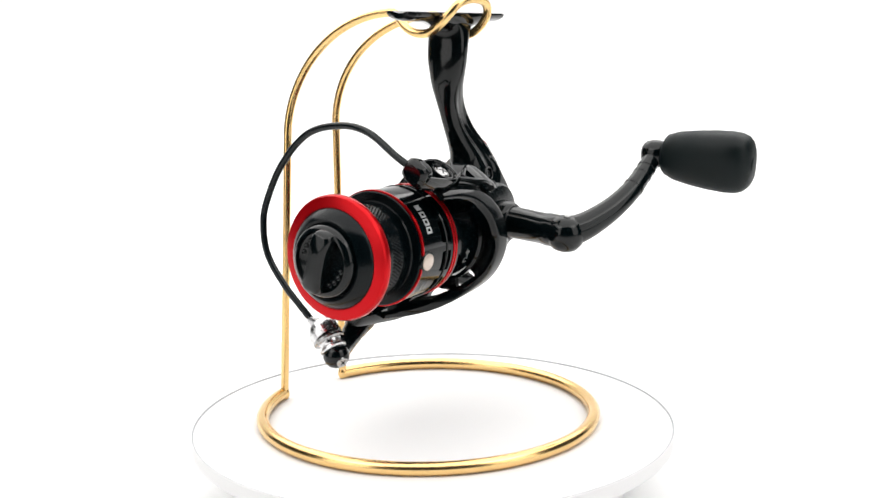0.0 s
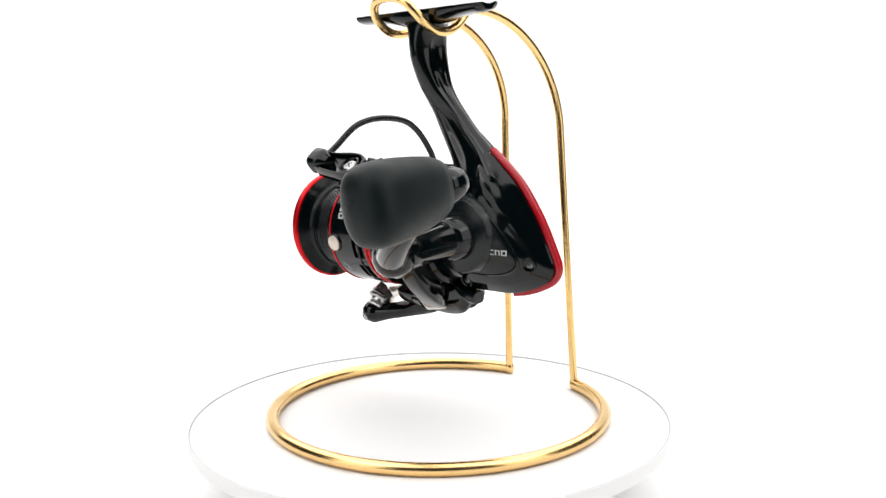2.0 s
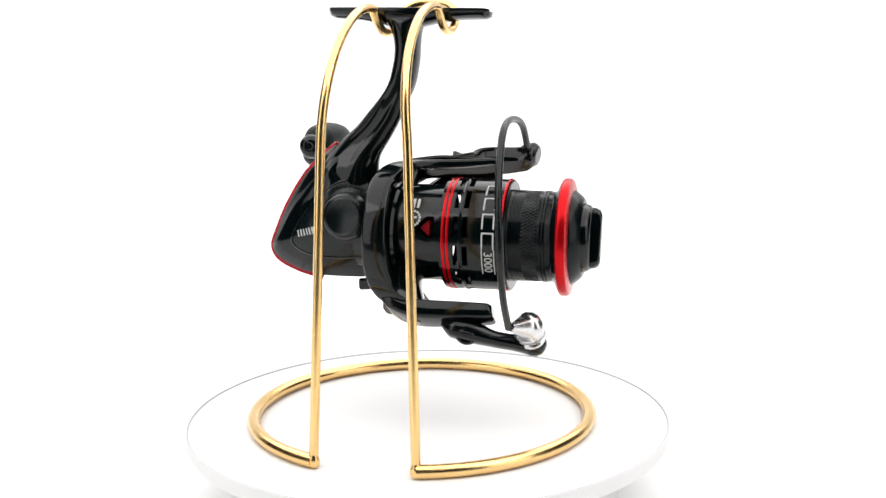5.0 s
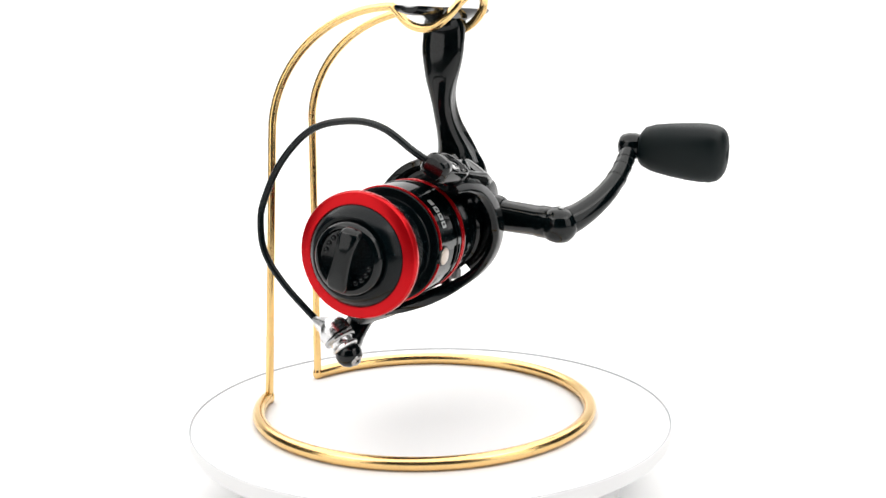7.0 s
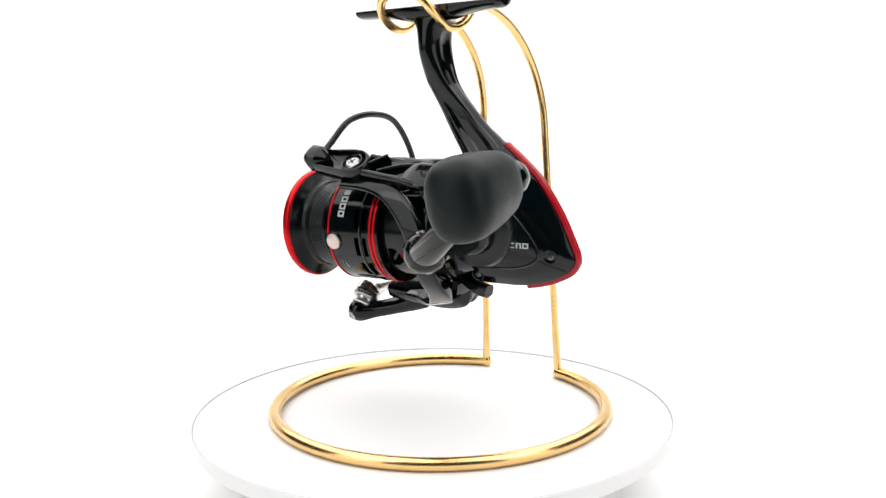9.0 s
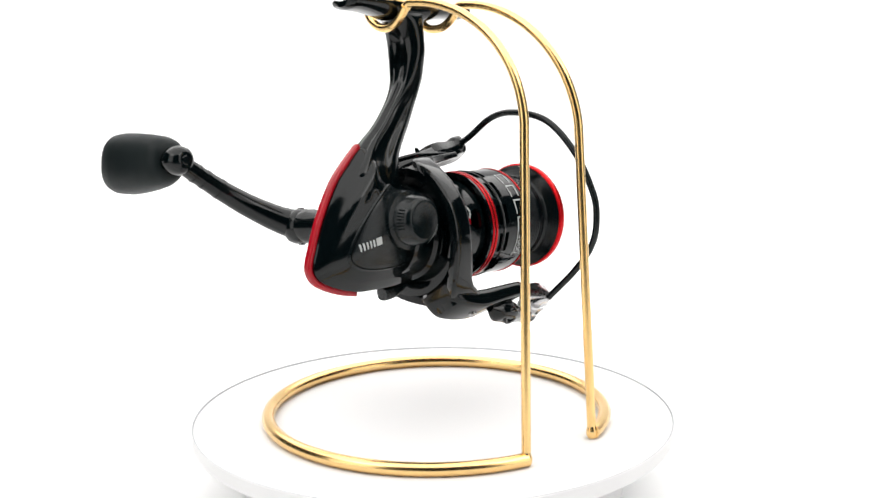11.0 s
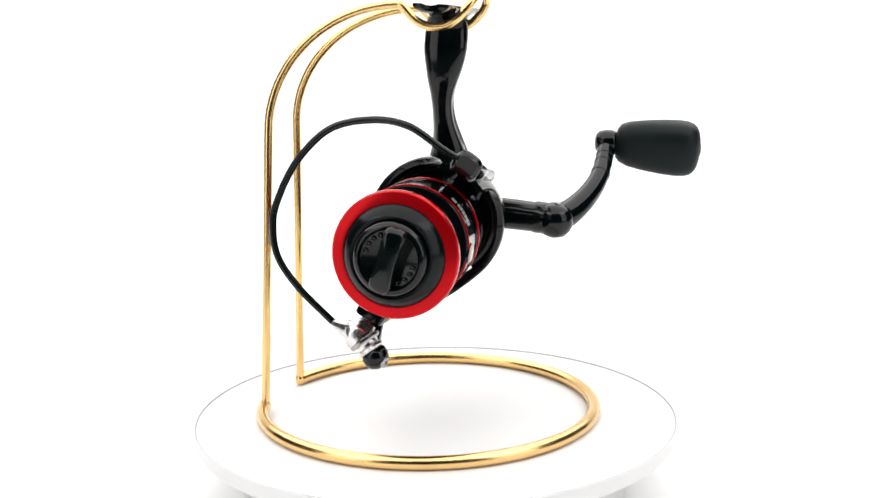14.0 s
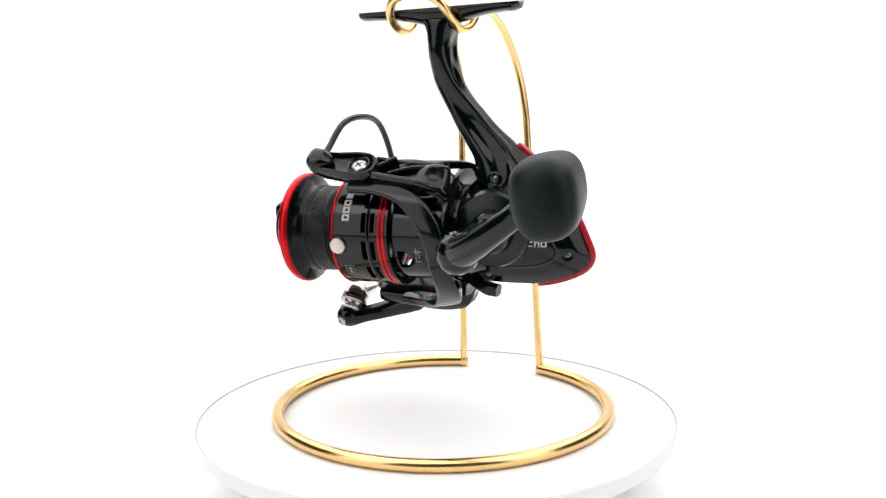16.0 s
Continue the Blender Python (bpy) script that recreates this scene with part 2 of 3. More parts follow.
def build_stand():
    st = tagged(new("wire_stand"), "polished gold wire hanging stand with an open ring base", "display stand")
    cx, cy, R = -1.4, -3.6, 69.8
    a0, a1 = math.atan2(-69.4 - cy, 20.4 - cx), math.atan2(-71.0 - cy, -18.9 - cx) + 2 * math.pi
    arc = [(cx + R * math.cos(a), cy + R * math.sin(a), 2.65) for a in (a0 + (a1 - a0) * i / 110 for i in range(111))]
    part("base_ring", tube(arc, 2.6, smooth=False, sides=18), GOLD, st, "thick gold ring base, open at the back")
    for x0, x1, x2, y0, y1, reach in ((20.4, 17.5, 9.8, -69.3, -64.0, 53.5), (-18.9, -14.3, -17.0, -71.0, -65.9, 55.4)):
        line = [(x0 + (x1 - x0) * k / 6, y0 + (y1 - y0) * k / 6, 1.9 + 116.1 * k / 6) for k in range(7)]
        for k in range(1, 13):
            q = radians(7.5 * k)
            line.append((x1 + (x2 - x1) * (k / 12) ** 1.4 - (0.9 if x1 > 0 else -1.8) * math.sin(2 * q), -10.5 - reach * math.cos(q), 118 + 49.5 * math.sin(q)))
        line += [(x2, -8.6, 167.2), (x2, -7.4, 166.1)]
        rod = part("rod", tube(line, 1.72, steps=6), GOLD, st, "slim upright gold rod, bent forward at the top")
        part("weld", lathe([(-2.5, 0.8), (-2.2, 1.6), (-1.2, 2.1), (0.0, 2.25), (1.2, 2.1), (2.0, 1.8), (2.8, 1.6)], (x0, y0, 2.6), (0, 0, 1), 20), GOLD, rod)
    left = [(9.8, -7.4, 166.1), (9.6, -3.4, 161.8), (9.4, 0.6, 159.4), (9.2, 5.0, 158.6), (9.2, 9.6, 159.2), (9.2, 14.0, 161.8), (8.2, 17.8, 165.6), (5.8, 20.0, 169.0), (1.4, 21.2, 171.0), (-4.0, 21.5, 171.5)]
    right = [(-7.6 - x, y, z) for x, y, z in left[:-1]]
    part("hook", tube(left + right[::-1], 1.72, steps=8), GOLD, st, "double gold hook that cradles the reel foot")
    return st


# ---- the fishing reel: x forward along the spool, y to the handle, z up; origin on the spool's axis ----
BODY = [(-13.6, 13), (-16.0, 18), (-20.5, 22.5), (-27, 28.5), (-33, 33.5), (-37.9, 35.0), (-45, 28.8), (-51.4, 22.2), (-59.0, 10.2), (-63.8, -0.5), (-66.0, -7.2), (-64.2, -11.4), (-59, -14.7),
        (-52, -17.4), (-44.2, -19.2), (-34, -19.6), (-25, -19.4), (-18, -18.0), (-14.2, -12), (-13.2, 0), (-13.0, 8)]
REAR = [(-37.6, 35.4), (-38.6, 34.7), (-45, 29.2), (-51.6, 22.5), (-59.3, 10.4), (-64.2, -0.5), (-66.4, -7.2), (-64.4, -11.9), (-59.2, -15.2), (-52, -17.9), (-44.2, -19.6)]
ARM = radians(60)      # where the bail arm stands round the spool's axis


def around(x, r, a):
    """A point at x along the spool, radius r, angle a from the handle side towards the top."""
    return Vector((x, r * math.cos(a), r * math.sin(a)))


RIM = [Vector((v.x, v.z)) for v in spline([(x, 0, z) for x, z in BODY + BODY[:1]], 8)]


def housing_y(x, z):
    """Half the housing's thickness at a place on its side."""
    c = Vector((-38, 4))
    d = Vector((x, z)) - c
    if d.length < 1e-6:
        return side_height(0.0, x, z)
    far = 1e9
    for a, b in zip(RIM, RIM[1:]):
        e, o = b - a, a - c
        den = d.x * e.y - d.y * e.x
        if abs(den) > 1e-9:
            t, u = (o.x * e.y - o.y * e.x) / den, (o.x * d.y - o.y * d.x) / den
            if t > 0 and -1e-6 <= u <= 1 + 1e-6:
                far = min(far, t)
    r = min(1.0, 1 / far)
    return side_height(r, x, z)


def draped_plate(outline, centre, side, lift):
    """A thin plate that follows the housing's side, with a rounded rim."""
    pts = spline([(x, 0, z) for x, z in outline + outline[:1]], 8)[:-1]
    cx, cz = centre
    loops = []
    for r, h in ((0.02, lift), (0.25, lift), (0.5, lift), (0.7, lift), (0.85, lift), (0.95, lift), (0.98, lift * 0.8), (1.0, lift * 0.3), (1.0, -0.8)):
        loop = []
        for q in pts:
            x, z = cx + (q.x - cx) * r, cz + (q.z - cz) * r
            loop.append((x, side * (housing_y(x, z) + h), z))
        loops.append(loop)
    return rings(bmesh.new(), loops)


def build_housing(reel):
    body = part("housing", pillow(BODY, (-38, 4)), GLOSS, reel, "glossy black wedge-shaped gear housing")
    # neck between body and rotor
    part("collar", lathe([(-26, 16.0), (-17.5, 17.5), (-16.5, 19.0), (-15.2, 19.2), (-15.0, 17.4), (-12, 17.2)], (0, 0, 0), (1, 0, 0), 64), GLOSS, reel)
    part("collar_band", lathe([(-15.2, 16.6), (-15.1, 17.6), (-12.6, 17.6), (-12.4, 16.6)], (0, 0, 0), (1, 0, 0), 64, ring=True), RED, reel, "red ring between housing and rotor")
    # red strip on the rear edge
    pts = spline([(x, 0, z) for x, z in REAR], 8)
    loops = []
    for i, p in enumerate(pts):
        t = (pts[min(i + 1, len(pts) - 1)] - pts[max(i - 1, 0)]).normalized()
        n = Vector((t.z, 0, -t.x))
        if n.x > 0:
            n = -n
        f = min(1.0, 0.35 + i / 8, 0.35 + (len(pts) - 1 - i) / 8)
        loops.append([p + n * (a * 1.5) + Vector((0, b * 1.65 * f, 0)) for a, b in superellipse(3.5, 14)])
    part("rear_trim", rings(bmesh.new(), loops), TRIM, reel, "narrow red trim strip along the rear edge")
    # stem: horizontal slices from the foot down into the body (z, front, back, half width, side channel)
    rows = [(88.0, 9.0, -25.0, 6.0, 0), (86.2, 4.0, -20.0, 7.2, 0), (84.2, 0.2, -16.0, 8.1, 0), (81.2, -1.8, -13.6, 8.6, 0), (76, -2.4, -12.2, 8.8, 0), (71, -2.6, -12.2, 8.6, 0), (65.5, -3.1, -13.4, 7.6, 0),
            (60, -4.0, -15.2, 6.4, 0.04), (54.5, -6.0, -18.8, 5.1, 0.10), (49, -8.6, -23.4, 4.5, 0.26), (43, -11.6, -28.8, 4.8, 0.36), (37.4, -15.0, -35.2, 5.8, 0.34),
            (31, -19.0, -41.2, 7.6, 0.20), (26, -20.0, -45.4, 9.0, 0.10), (21, -20.2, -47.0, 9.4, 0.04), (16, -20, -47, 9.0, 0.0), (10, -20, -47, 8.0, 0.0)]
    sm = spline([(z, f, b) for z, f, b, w, c in rows], 6)
    sm2 = spline([(w, c, 0) for z, f, b, w, c in rows], 6)
    loops = []
    for a, b in zip(sm, sm2):
        z, f, k = a
        w, c = b.x, max(0.0, b.y)
        mid, hx = (f + k) / 2, (f - k) / 2
        lean = -1.2 * math.exp(-((z - 50) / 14) ** 2)
        loop = []
        spine = max(0.0, min(1.0, (74 - z) / 10, (z - 18) / 8))
        oval = math.exp(-((z - 72) / 6.5) ** 4)
        for u, v in superellipse(2.4, 80):
            flute = 1 / (1 + math.exp((abs(u + 0.15) - 0.40) / 0.06))
            y = w * v * (1 - c * flute)
            back = 0.0
            if u < 0:
                back = spine * (0.13 * math.exp(-((abs(v) - 0.42) / 0.16) ** 2)) + 0.2 * oval * max(0.0, 1 - (v / 0.4) ** 2)
            loop.append((mid + hx * (u + back), y + lean, z))
        loops.append(loop)
    part("stem", rings(bmesh.new(), loops), GLOSS, reel, "curved glossy black stem with channelled sides")
    # foot: a long plate, hollowed on top for the rod
    loops = []
    for i in range(41):
        s = i / 40
        x = 26.9 - 66.7 * s
        z = 87.1 + 2.3 * s
        m = math.exp(-((x + 8) / 13) ** 2)
        end = min(1.0, 0.55 + 0.45 * math.sqrt(min(s, 1 - s) / 0.03)) if min(s, 1 - s) < 0.03 else 1.0
        hw, th = (7.2 + 0.8 * math.exp(-((x + 8) / 20) ** 2)) * end, (1.5 + 3.4 * m + 0.9 * math.exp(-((x + 8) / 26) ** 2)) * end
        loop = []
        for u, v in superellipse(3.0, 28):
            dish = 1.5 * u * u - 0.6
            loop.append((x, hw * u, z + dish + (1.2 * v if v > 0 else th * v)))
        loops.append(loop)
    part("foot", rings(bmesh.new(), loops), GLOSS, reel, "long dished black mounting foot")
    # side plates
    plate = [(-14.6, 8), (-17, 16.5), (-24, 21.0), (-33, 20.6), (-41, 15.4), (-49, 6.8), (-54.5, -2), (-54.5, -6.5), (-48, -10.2), (-36, -11.6), (-24, -10.2), (-17.5, -4)]
    near = part("side_plate", draped_plate(plate, (-33, 4), 1, 0.7), SATIN, reel, "satin black side plate on the handle side", 25)
    side = part("side_plate", draped_plate(plate, (-33, 4), -1, 0.7), SATIN, reel, "satin black side plate", 25)
    rim = [Vector((-33 + (p.x + 33) * 0.955, 0, 4 + (p.z - 4) * 0.955)) for p in spline([(x, 0, z) for x, z in plate + plate[:1]], 4)]
    for k, owner in ((-1, side), (1, near)):
        part("seam", tube([(p.x, k * (housing_y(p.x, p.z) + 0.7), p.z) for p in rim], 0.22, smooth=False, sides=6), SEAM, owner, "fine matte seam line")
    cap = part("handle_cap", lathe([(11, 11.6), (15.2, 11.4), (15.8, 9.8), (21.6, 9.0), (22.6, 8.2), (23.0, 7.0), (22.7, 6.4), (22.7, 0.05)], (-27.4, 0, 6.5), (0, -1, 0), 56), SATIN, reel, "round black cap over the handle socket")
    bm = bmesh.new()
    for k in range(7):
        a = radians(150 + k * 7.5)
        rbox((-27.4 + 9.2 * math.cos(a), -19.0, 6.5 + 9.2 * math.sin(a)), (0.7, 3.6, 0.7), None, 0.15, bm, 1)
    part("grip_ribs", bm, SATIN, cap)
    part("handle_boss", lathe([(9, 15.6), (13.5, 15.4), (15.2, 14.4), (15.8, 12.2), (16.4, 9.2), (16.6, 0.05)], (-30.5, 0, 4.8), (0, 1, 0), 64), SATIN, reel, "raised round boss round the handle shaft")
    # anti-reverse lever
    part("lever", block([(-15, 1.5, -18.5), (-19, 2.0, -20.8), (-24, 2.5, -22.6), (-28.3, 2.8, -23.2)], [2.4, 2.6, 3.2, 3.0], [1.5, 2.0, 2.7, 2.5], (0, 0, 1)), SATIN, reel, "small black reverse switch lever")
    for at, n in (((-30.2, 9.0, 23.8), (0.1, 0.95, 0.25)), ((-25.2, housing_y(-25.2, -15.6), -15.6), (0, 0.9, -0.3)), ((-58.6, housing_y(-58.6, -5.3), -5.3), (-0.3, 0.95, 0))):
        part("screw_well", lathe([(-1.6, 2.7), (0.3, 2.9), (0.5, 2.5), (0.35, 2.1), (-1.0, 2.0)], at, n, 24), GLOSS, reel)
        screw(Vector(at) - Vector(n) * 0.9, n, 1.75, reel, DARKSTEEL)
    return body


def build_handle(reel):
    h = part("handle", lathe([(12, 8.8), (14, 9.0), (20.5, 8.3), (22, 7.7), (22.6, 6.8), (39, 6.6), (39.6, 7.0), (47.5, 6.8)], (-32.2, 0, 4.8), (0.062, 1, -0.02), 40), GLOSS, reel, "glossy black handle shaft")
    part("elbow", lathe([(-7.4, 0.05), (-7.2, 3.0), (-6.0, 5.6), (-3.4, 7.4), (0, 8.1), (3.4, 7.4), (6.0, 5.6), (7.2, 3.0), (7.4, 0.05)], (-29.2, 48.0, 3.6), (0.15, 0.1, 1), 32), GLOSS, h, "rounded black hinge knuckle")
    bow = [(-29.0, 48.4, 3.8), (-35.6, 54.2, 7.2), (-45.0, 60.0, 13.4), (-54.8, 63.6, 20.4), (-64.8, 64.8, 27.6), (-75.0, 64.8, 34.8)]
    arm = part("crank_arm", tube(bow, [6.6, 5.7, 4.9, 4.3, 3.9, 3.9], steps=8, sides=24), GLOSS, h, "curved glossy black crank arm")
    line = spline(bow, 8)
    for k, r in ((26, 4.42), (31, 4.15), (34, 4.1)):
        part("arm_band", lathe([(-0.9, r - 0.7), (-0.6, r), (0.6, r), (0.9, r - 0.7)], line[k], line[k + 1] - line[k - 1], 28), GLOSS, arm)
    part("hinge_pin", lathe([(-7.9, 1.5), (7.9, 1.5)], (-29.2, 48.0, 3.6), (0.15, 0.1, 1), 16), STEEL, h, "small steel hinge pin")
    part("knuckle", lathe([(-6.2, 0.05), (-6.2, 1.6), (-5.9, 1.9), (-6.0, 2.4), (-5.6, 3.8), (-4.2, 5.2), (-1.6, 5.9), (1.6, 5.9), (3.6, 5.2), (4.4, 4.2), (7.5, 4.0)], (-75.0, 65.6, 35.2), (-0.08, 1, 0), 36), GLOSS, h, "round black end knuckle")
    # rubber knob: slices along its axis (along, half x, up, down)
    rows = [(69.0, 4.4, 4.5, 4.5), (69.4, 6.0, 6.6, 6.2), (71.0, 7.4, 9.0, 8.0), (75.0, 8.6, 10.4, 9.8), (82.0, 9.6, 11.4, 11.2), (90.0, 10.4, 12.2, 12.2), (96.4, 10.8, 12.5, 12.6), (101.0, 10.5, 12.2, 12.4),
            (103.8, 9.5, 11.2, 11.5), (105.5, 7.9, 9.6, 9.8), (106.6, 5.8, 7.2, 7.6), (107.2, 3.3, 4.1, 4.3), (107.4, 0.4, 0.5, 0.6)]
    loops = []
    for y, hx, up, dn in rows:
        x0 = -75.2 - (y - 69) * 0.07
        loop = []
        for u, v in superellipse(2.6, 48):
            z = up * v if v > 0 else dn * v
            tw = 0.16
            loop.append((x0 + 0.95 * hx * u + tw * z, y, 35.0 + z - tw * hx * u))
        loops.append(loop)
    knob = part("knob", rings(bmesh.new(), loops), RUBBER, h, "matte black rubber paddle knob")
    part("end_plug", lathe([(-0.6, 3.4), (0.1, 3.4), (0.35, 2.9), (0.35, 0.05)], (-77.9, 107.0, 35.0), (-0.09, 1, 0), 28), RUBBER, knob)
    return h


def drum(xs, ro, ri, nphi, solid, bend=None):
    """A thin round wall along x, with the cells that solid(i, j) denies left open."""
    bend = bend or (lambda x, a: a)
    bm = bmesh.new()
    vo = [[bm.verts.new(around(x, ro, bend(x, 2 * math.pi * i / nphi))) for x in xs] for i in range(nphi)]
    vi = [[bm.verts.new(around(x, ri, bend(x, 2 * math.pi * i / nphi))) for x in xs] for i in range(nphi)]
    for i in range(nphi):
        k = (i + 1) % nphi
        for j in range(len(xs) - 1):
            if not solid(i, j):
                continue
            bm.faces.new((vo[i][j], vo[i][j + 1], vo[k][j + 1], vo[k][j]))
            bm.faces.new((vi[i][j], vi[k][j], vi[k][j + 1], vi[i][j + 1]))
            if j == 0 or not solid(i, j - 1):
                bm.faces.new((vo[i][j], vo[k][j], vi[k][j], vi[i][j]))
            if j == len(xs) - 2 or not solid(i, j + 1):
                bm.faces.new((vo[i][j + 1], vi[i][j + 1], vi[k][j + 1], vo[k][j + 1]))
            if not solid((i - 1) % nphi, j):
                bm.faces.new((vo[i][j], vi[i][j], vi[i][j + 1], vo[i][j + 1]))
            if not solid(k, j):
                bm.faces.new((vo[k][j], vo[k][j + 1], vi[k][j + 1], vi[k][j]))
    return bm


def band(places, widths, thick, n=4.5, sides=20, steps=6):
    """A flat bar round the spool's axis through (x, radius, degrees); its flat side faces away from the axis."""
    pts = spline([(x, r, radians(a) * 30) for x, r, a in places], steps)
    path = [around(p.x, p.y, p.z / 30) for p in pts]
    loops = []
    for i, p in enumerate(path):
        k = i / (len(path) - 1) * (len(places) - 1)
        a = min(int(k), len(places) - 2)
        f = k - a
        w, h = widths[a] * (1 - f) + widths[a + 1] * f, thick[a] * (1 - f) + thick[a + 1] * f
        t = (path[min(i + 1, len(path) - 1)] - path[max(i - 1, 0)]).normalized()
        U = Vector((0, p.y, p.z))
        U = (U - t * U.dot(t)).normalized()
        S = t.cross(U)
        loops.append([p + S * (w * c) + U * (h * q) for c, q in superellipse(n, sides)])
    return rings(bmesh.new(), loops)


def build_rotor(reel):
    rotor = part("rotor_cup", lathe([(-14.6, 12), (-14.4, 19.6), (-13, 20.6), (-8, 20.6), (-7.0, 19.6), (-2.0, 19.6), (-2.0, 17.6)], (0, 0, 0), (1, 0, 0), 72), GLOSS, reel, "glossy black rotor drum")
    places = (radians(170), radians(75), radians(-25))
    gap = lambda a, c: (a - c + math.pi) % (2 * math.pi) - math.pi

    def bend(x, a):
        # the openings narrow towards the back
        for c in places:
            d = gap(a, c)
            if x < 4.0 and x > 0 and abs(d) < radians(26):
                return c + (d * 0.3 if abs(d) < radians(13) else math.copysign(radians(3.9) + (abs(d) - radians(13)) * 1.7, d))
        return a
    n = 144
    hole = lambda i, j: j in (1, 2) and any(abs(gap(2 * math.pi * (i + 0.5) / n, c)) < radians(12.6) for c in places)
    part("drum_wall", drum([-2.0, 2.4, 6.4, 9.4, 11.4], 19.6, 18.0, n, lambda i, j: not hole(i, j), bend), GLOSS, rotor, "glossy drum wall with cut openings", 30)
    part("drum_core", lathe([(-2.0, 6.4), (9.6, 6.0), (9.8, 4)], (0, 0, 0), (1, 0, 0), 48), SATIN, rotor)
    for a in places:
        w, o = around(0, 1, a + math.pi / 2), around(0, 1, a)
        loops = [[around(5.0, 1, 0) - around(0, 1, 0) + o * r + Vector((p * f, 0, 0)) + w * (s * f) for p, s in ((-2.2, 0), (1.6, -3.4), (2.2, -3.0), (2.2, 3.0), (1.6, 3.4))] for r, f in ((12.6, 1.0), (15.6, 1.0), (16.2, 0.86))]
        part("red_inset", rings(bmesh.new(), loops), TRIM, rotor, "red block inside the opening")
    # yoke: two slim bands that run round the drum from one arm to the other, clear of it
    hoop = [(27, 31.6, 45), (15, 31.4, 44), (5, 30.6, 40), (-2.5, 29.4, 31), (-8, 28.2, 17), (-11.0, 27.2, 0), (-11.8, 26.2, -26), (-10.8, 25.8, -54), (-7, 27.4, -75), (0, 30.2, -91), (10, 32.4, -102), (20, 32.8, -106)]
    yoke = part("yoke", band(hoop, [2.2, 2.8, 3.6, 4.2, 4.4, 4.4, 4.6, 5.0, 5.0, 4.6, 4.0, 3.0], [1.3, 1.7, 1.9, 1.9, 1.8, 1.8, 1.9, 2.2, 2.4, 2.2, 1.8, 1.2]), GLOSS, reel, "black rotor yoke with two opposite arms", 30)
    hoop = [(27, 30.6, 72), (14, 28.8, 76), (4, 27.8, 82), (-4, 27.4, 93), (-9, 27.2, 108), (-12.0, 27.2, 130), (-12.4, 27.4, 160), (-12.2, 27.6, 188), (-11.2, 29.0, 210), (-8, 31.2, 226), (0, 33.0, 236)]
    part("yoke_band", band(hoop, [1.8, 2.4, 3.2, 4.0, 4.4, 4.5, 4.6, 4.8, 5.2, 5.4, 5.0], [1.3, 1.7, 1.9, 1.9, 1.8, 1.8, 1.9, 2.1, 2.4, 2.4, 2.0]), GLOSS, yoke, "", 30)
    for turn, xs, ra, rb, long in ((radians(56), (-12.4, -12.0, -9.0), 19.0, 29.5, 2.4), (radians(243), (-6.0, -5.0, -3.0), 17.5, 33.0, 7.6)):
        part("arm_root", block([around(xs[0], ra, turn), around(xs[1], (ra + rb) / 2, turn), around(xs[2], rb, turn)], [8.2, 7.4, 6.6], [long, long, long * 1.1], (1, 0, 0), 4), GLOSS, yoke)
    # flange that joins cup and bands behind, with a gap on either side
    for a0, a1 in ((-48, 172), (206, 286)):
        count = (a1 - a0) // 16
        part("flange", band([(-13.4, 22.3, a0 + (a1 - a0) * k / count) for k in range(count + 1)], [1.2] * (count + 1), [3.8] * (count + 1), 4.5, 12, 3), GLOSS, yoke)
    # the arm that carries the bail's screw
    out = around(0, 1, radians(57))
    side_way = Vector((1, 0, 0)).cross(out).normalized()
    root, lift = around(22.8, 35.8, radians(57)), 0.10
    rim = [(-8.0, 0), (-6.8, 3.6), (-3.4, 5.9), (1.0, 6.3), (5.8, 5.7), (10.2, 5.0), (14.2, 4.9), (17.2, 5.6), (19.6, 4.6), (20.4, 1.2), (19.8, -2.2), (17.4, -4.4), (13.2, -5.3), (7.4, -6.0), (1.6, -6.4), (-3.8, -5.8), (-7.0, -3.4)]
    rim = spline([(u, w, 0) for u, w in rim + rim[:1]], 4)[:-1]
    loops = []
    for f, h in ((0.86, -4.6), (0.97, -3.4), (1.0, -1.6), (1.0, 1.2), (0.97, 1.9), (0.90, 2.0), (0.84, 1.4), (0.80, -0.6), (0.4, -0.9), (0.02, -0.9)):
        loops.append([root + Vector((6.5 + (v.x - 6.5) * f, 0, 0)) + side_way * (v.y * f) + out * (h + lift * (v.x * f + 2)) for v in rim])
    bail_arm = part("bail_arm", rings(bmesh.new(), loops), GLOSS, reel, "glossy black bail arm with a hollowed top")
    part("wire_socket", block([root + Vector((12.0, 0, 0)) + out * 2.0, root + Vector((15.4, 0, 0)) + out * 2.6, root + Vector((18.8, 0, 0)) + out * 2.6, root + Vector((20.8, 0, 0)) + out * 2.2], [2.4, 4.8, 5.2, 3.8], [2.0, 4.0, 4.6, 3.4], out, 3.0), GLOSS, bail_arm)
    part("screw_boss", lathe([(-4, 4.9), (1.2, 4.9), (1.9, 4.6), (2.0, 4.1), (1.4, 3.7), (0.6, 3.5)], around(22.8, 35.2, radians(56.8)), out, 32), GLOSS, bail_arm)
    screw(around(22.8, 36.2, radians(56.8)), out, 3.3, bail_arm, STEEL)
    part("arm_floor", block([around(-9, 29.5, radians(59)), around(4, 31.0, radians(59)), around(18, 31.6, radians(58)), around(28, 32.4, radians(58))], [7.6, 8.2, 7.4, 5.0], [1.0, 1.1, 1.2, 1.2], out, 4), GLOSS, bail_arm)
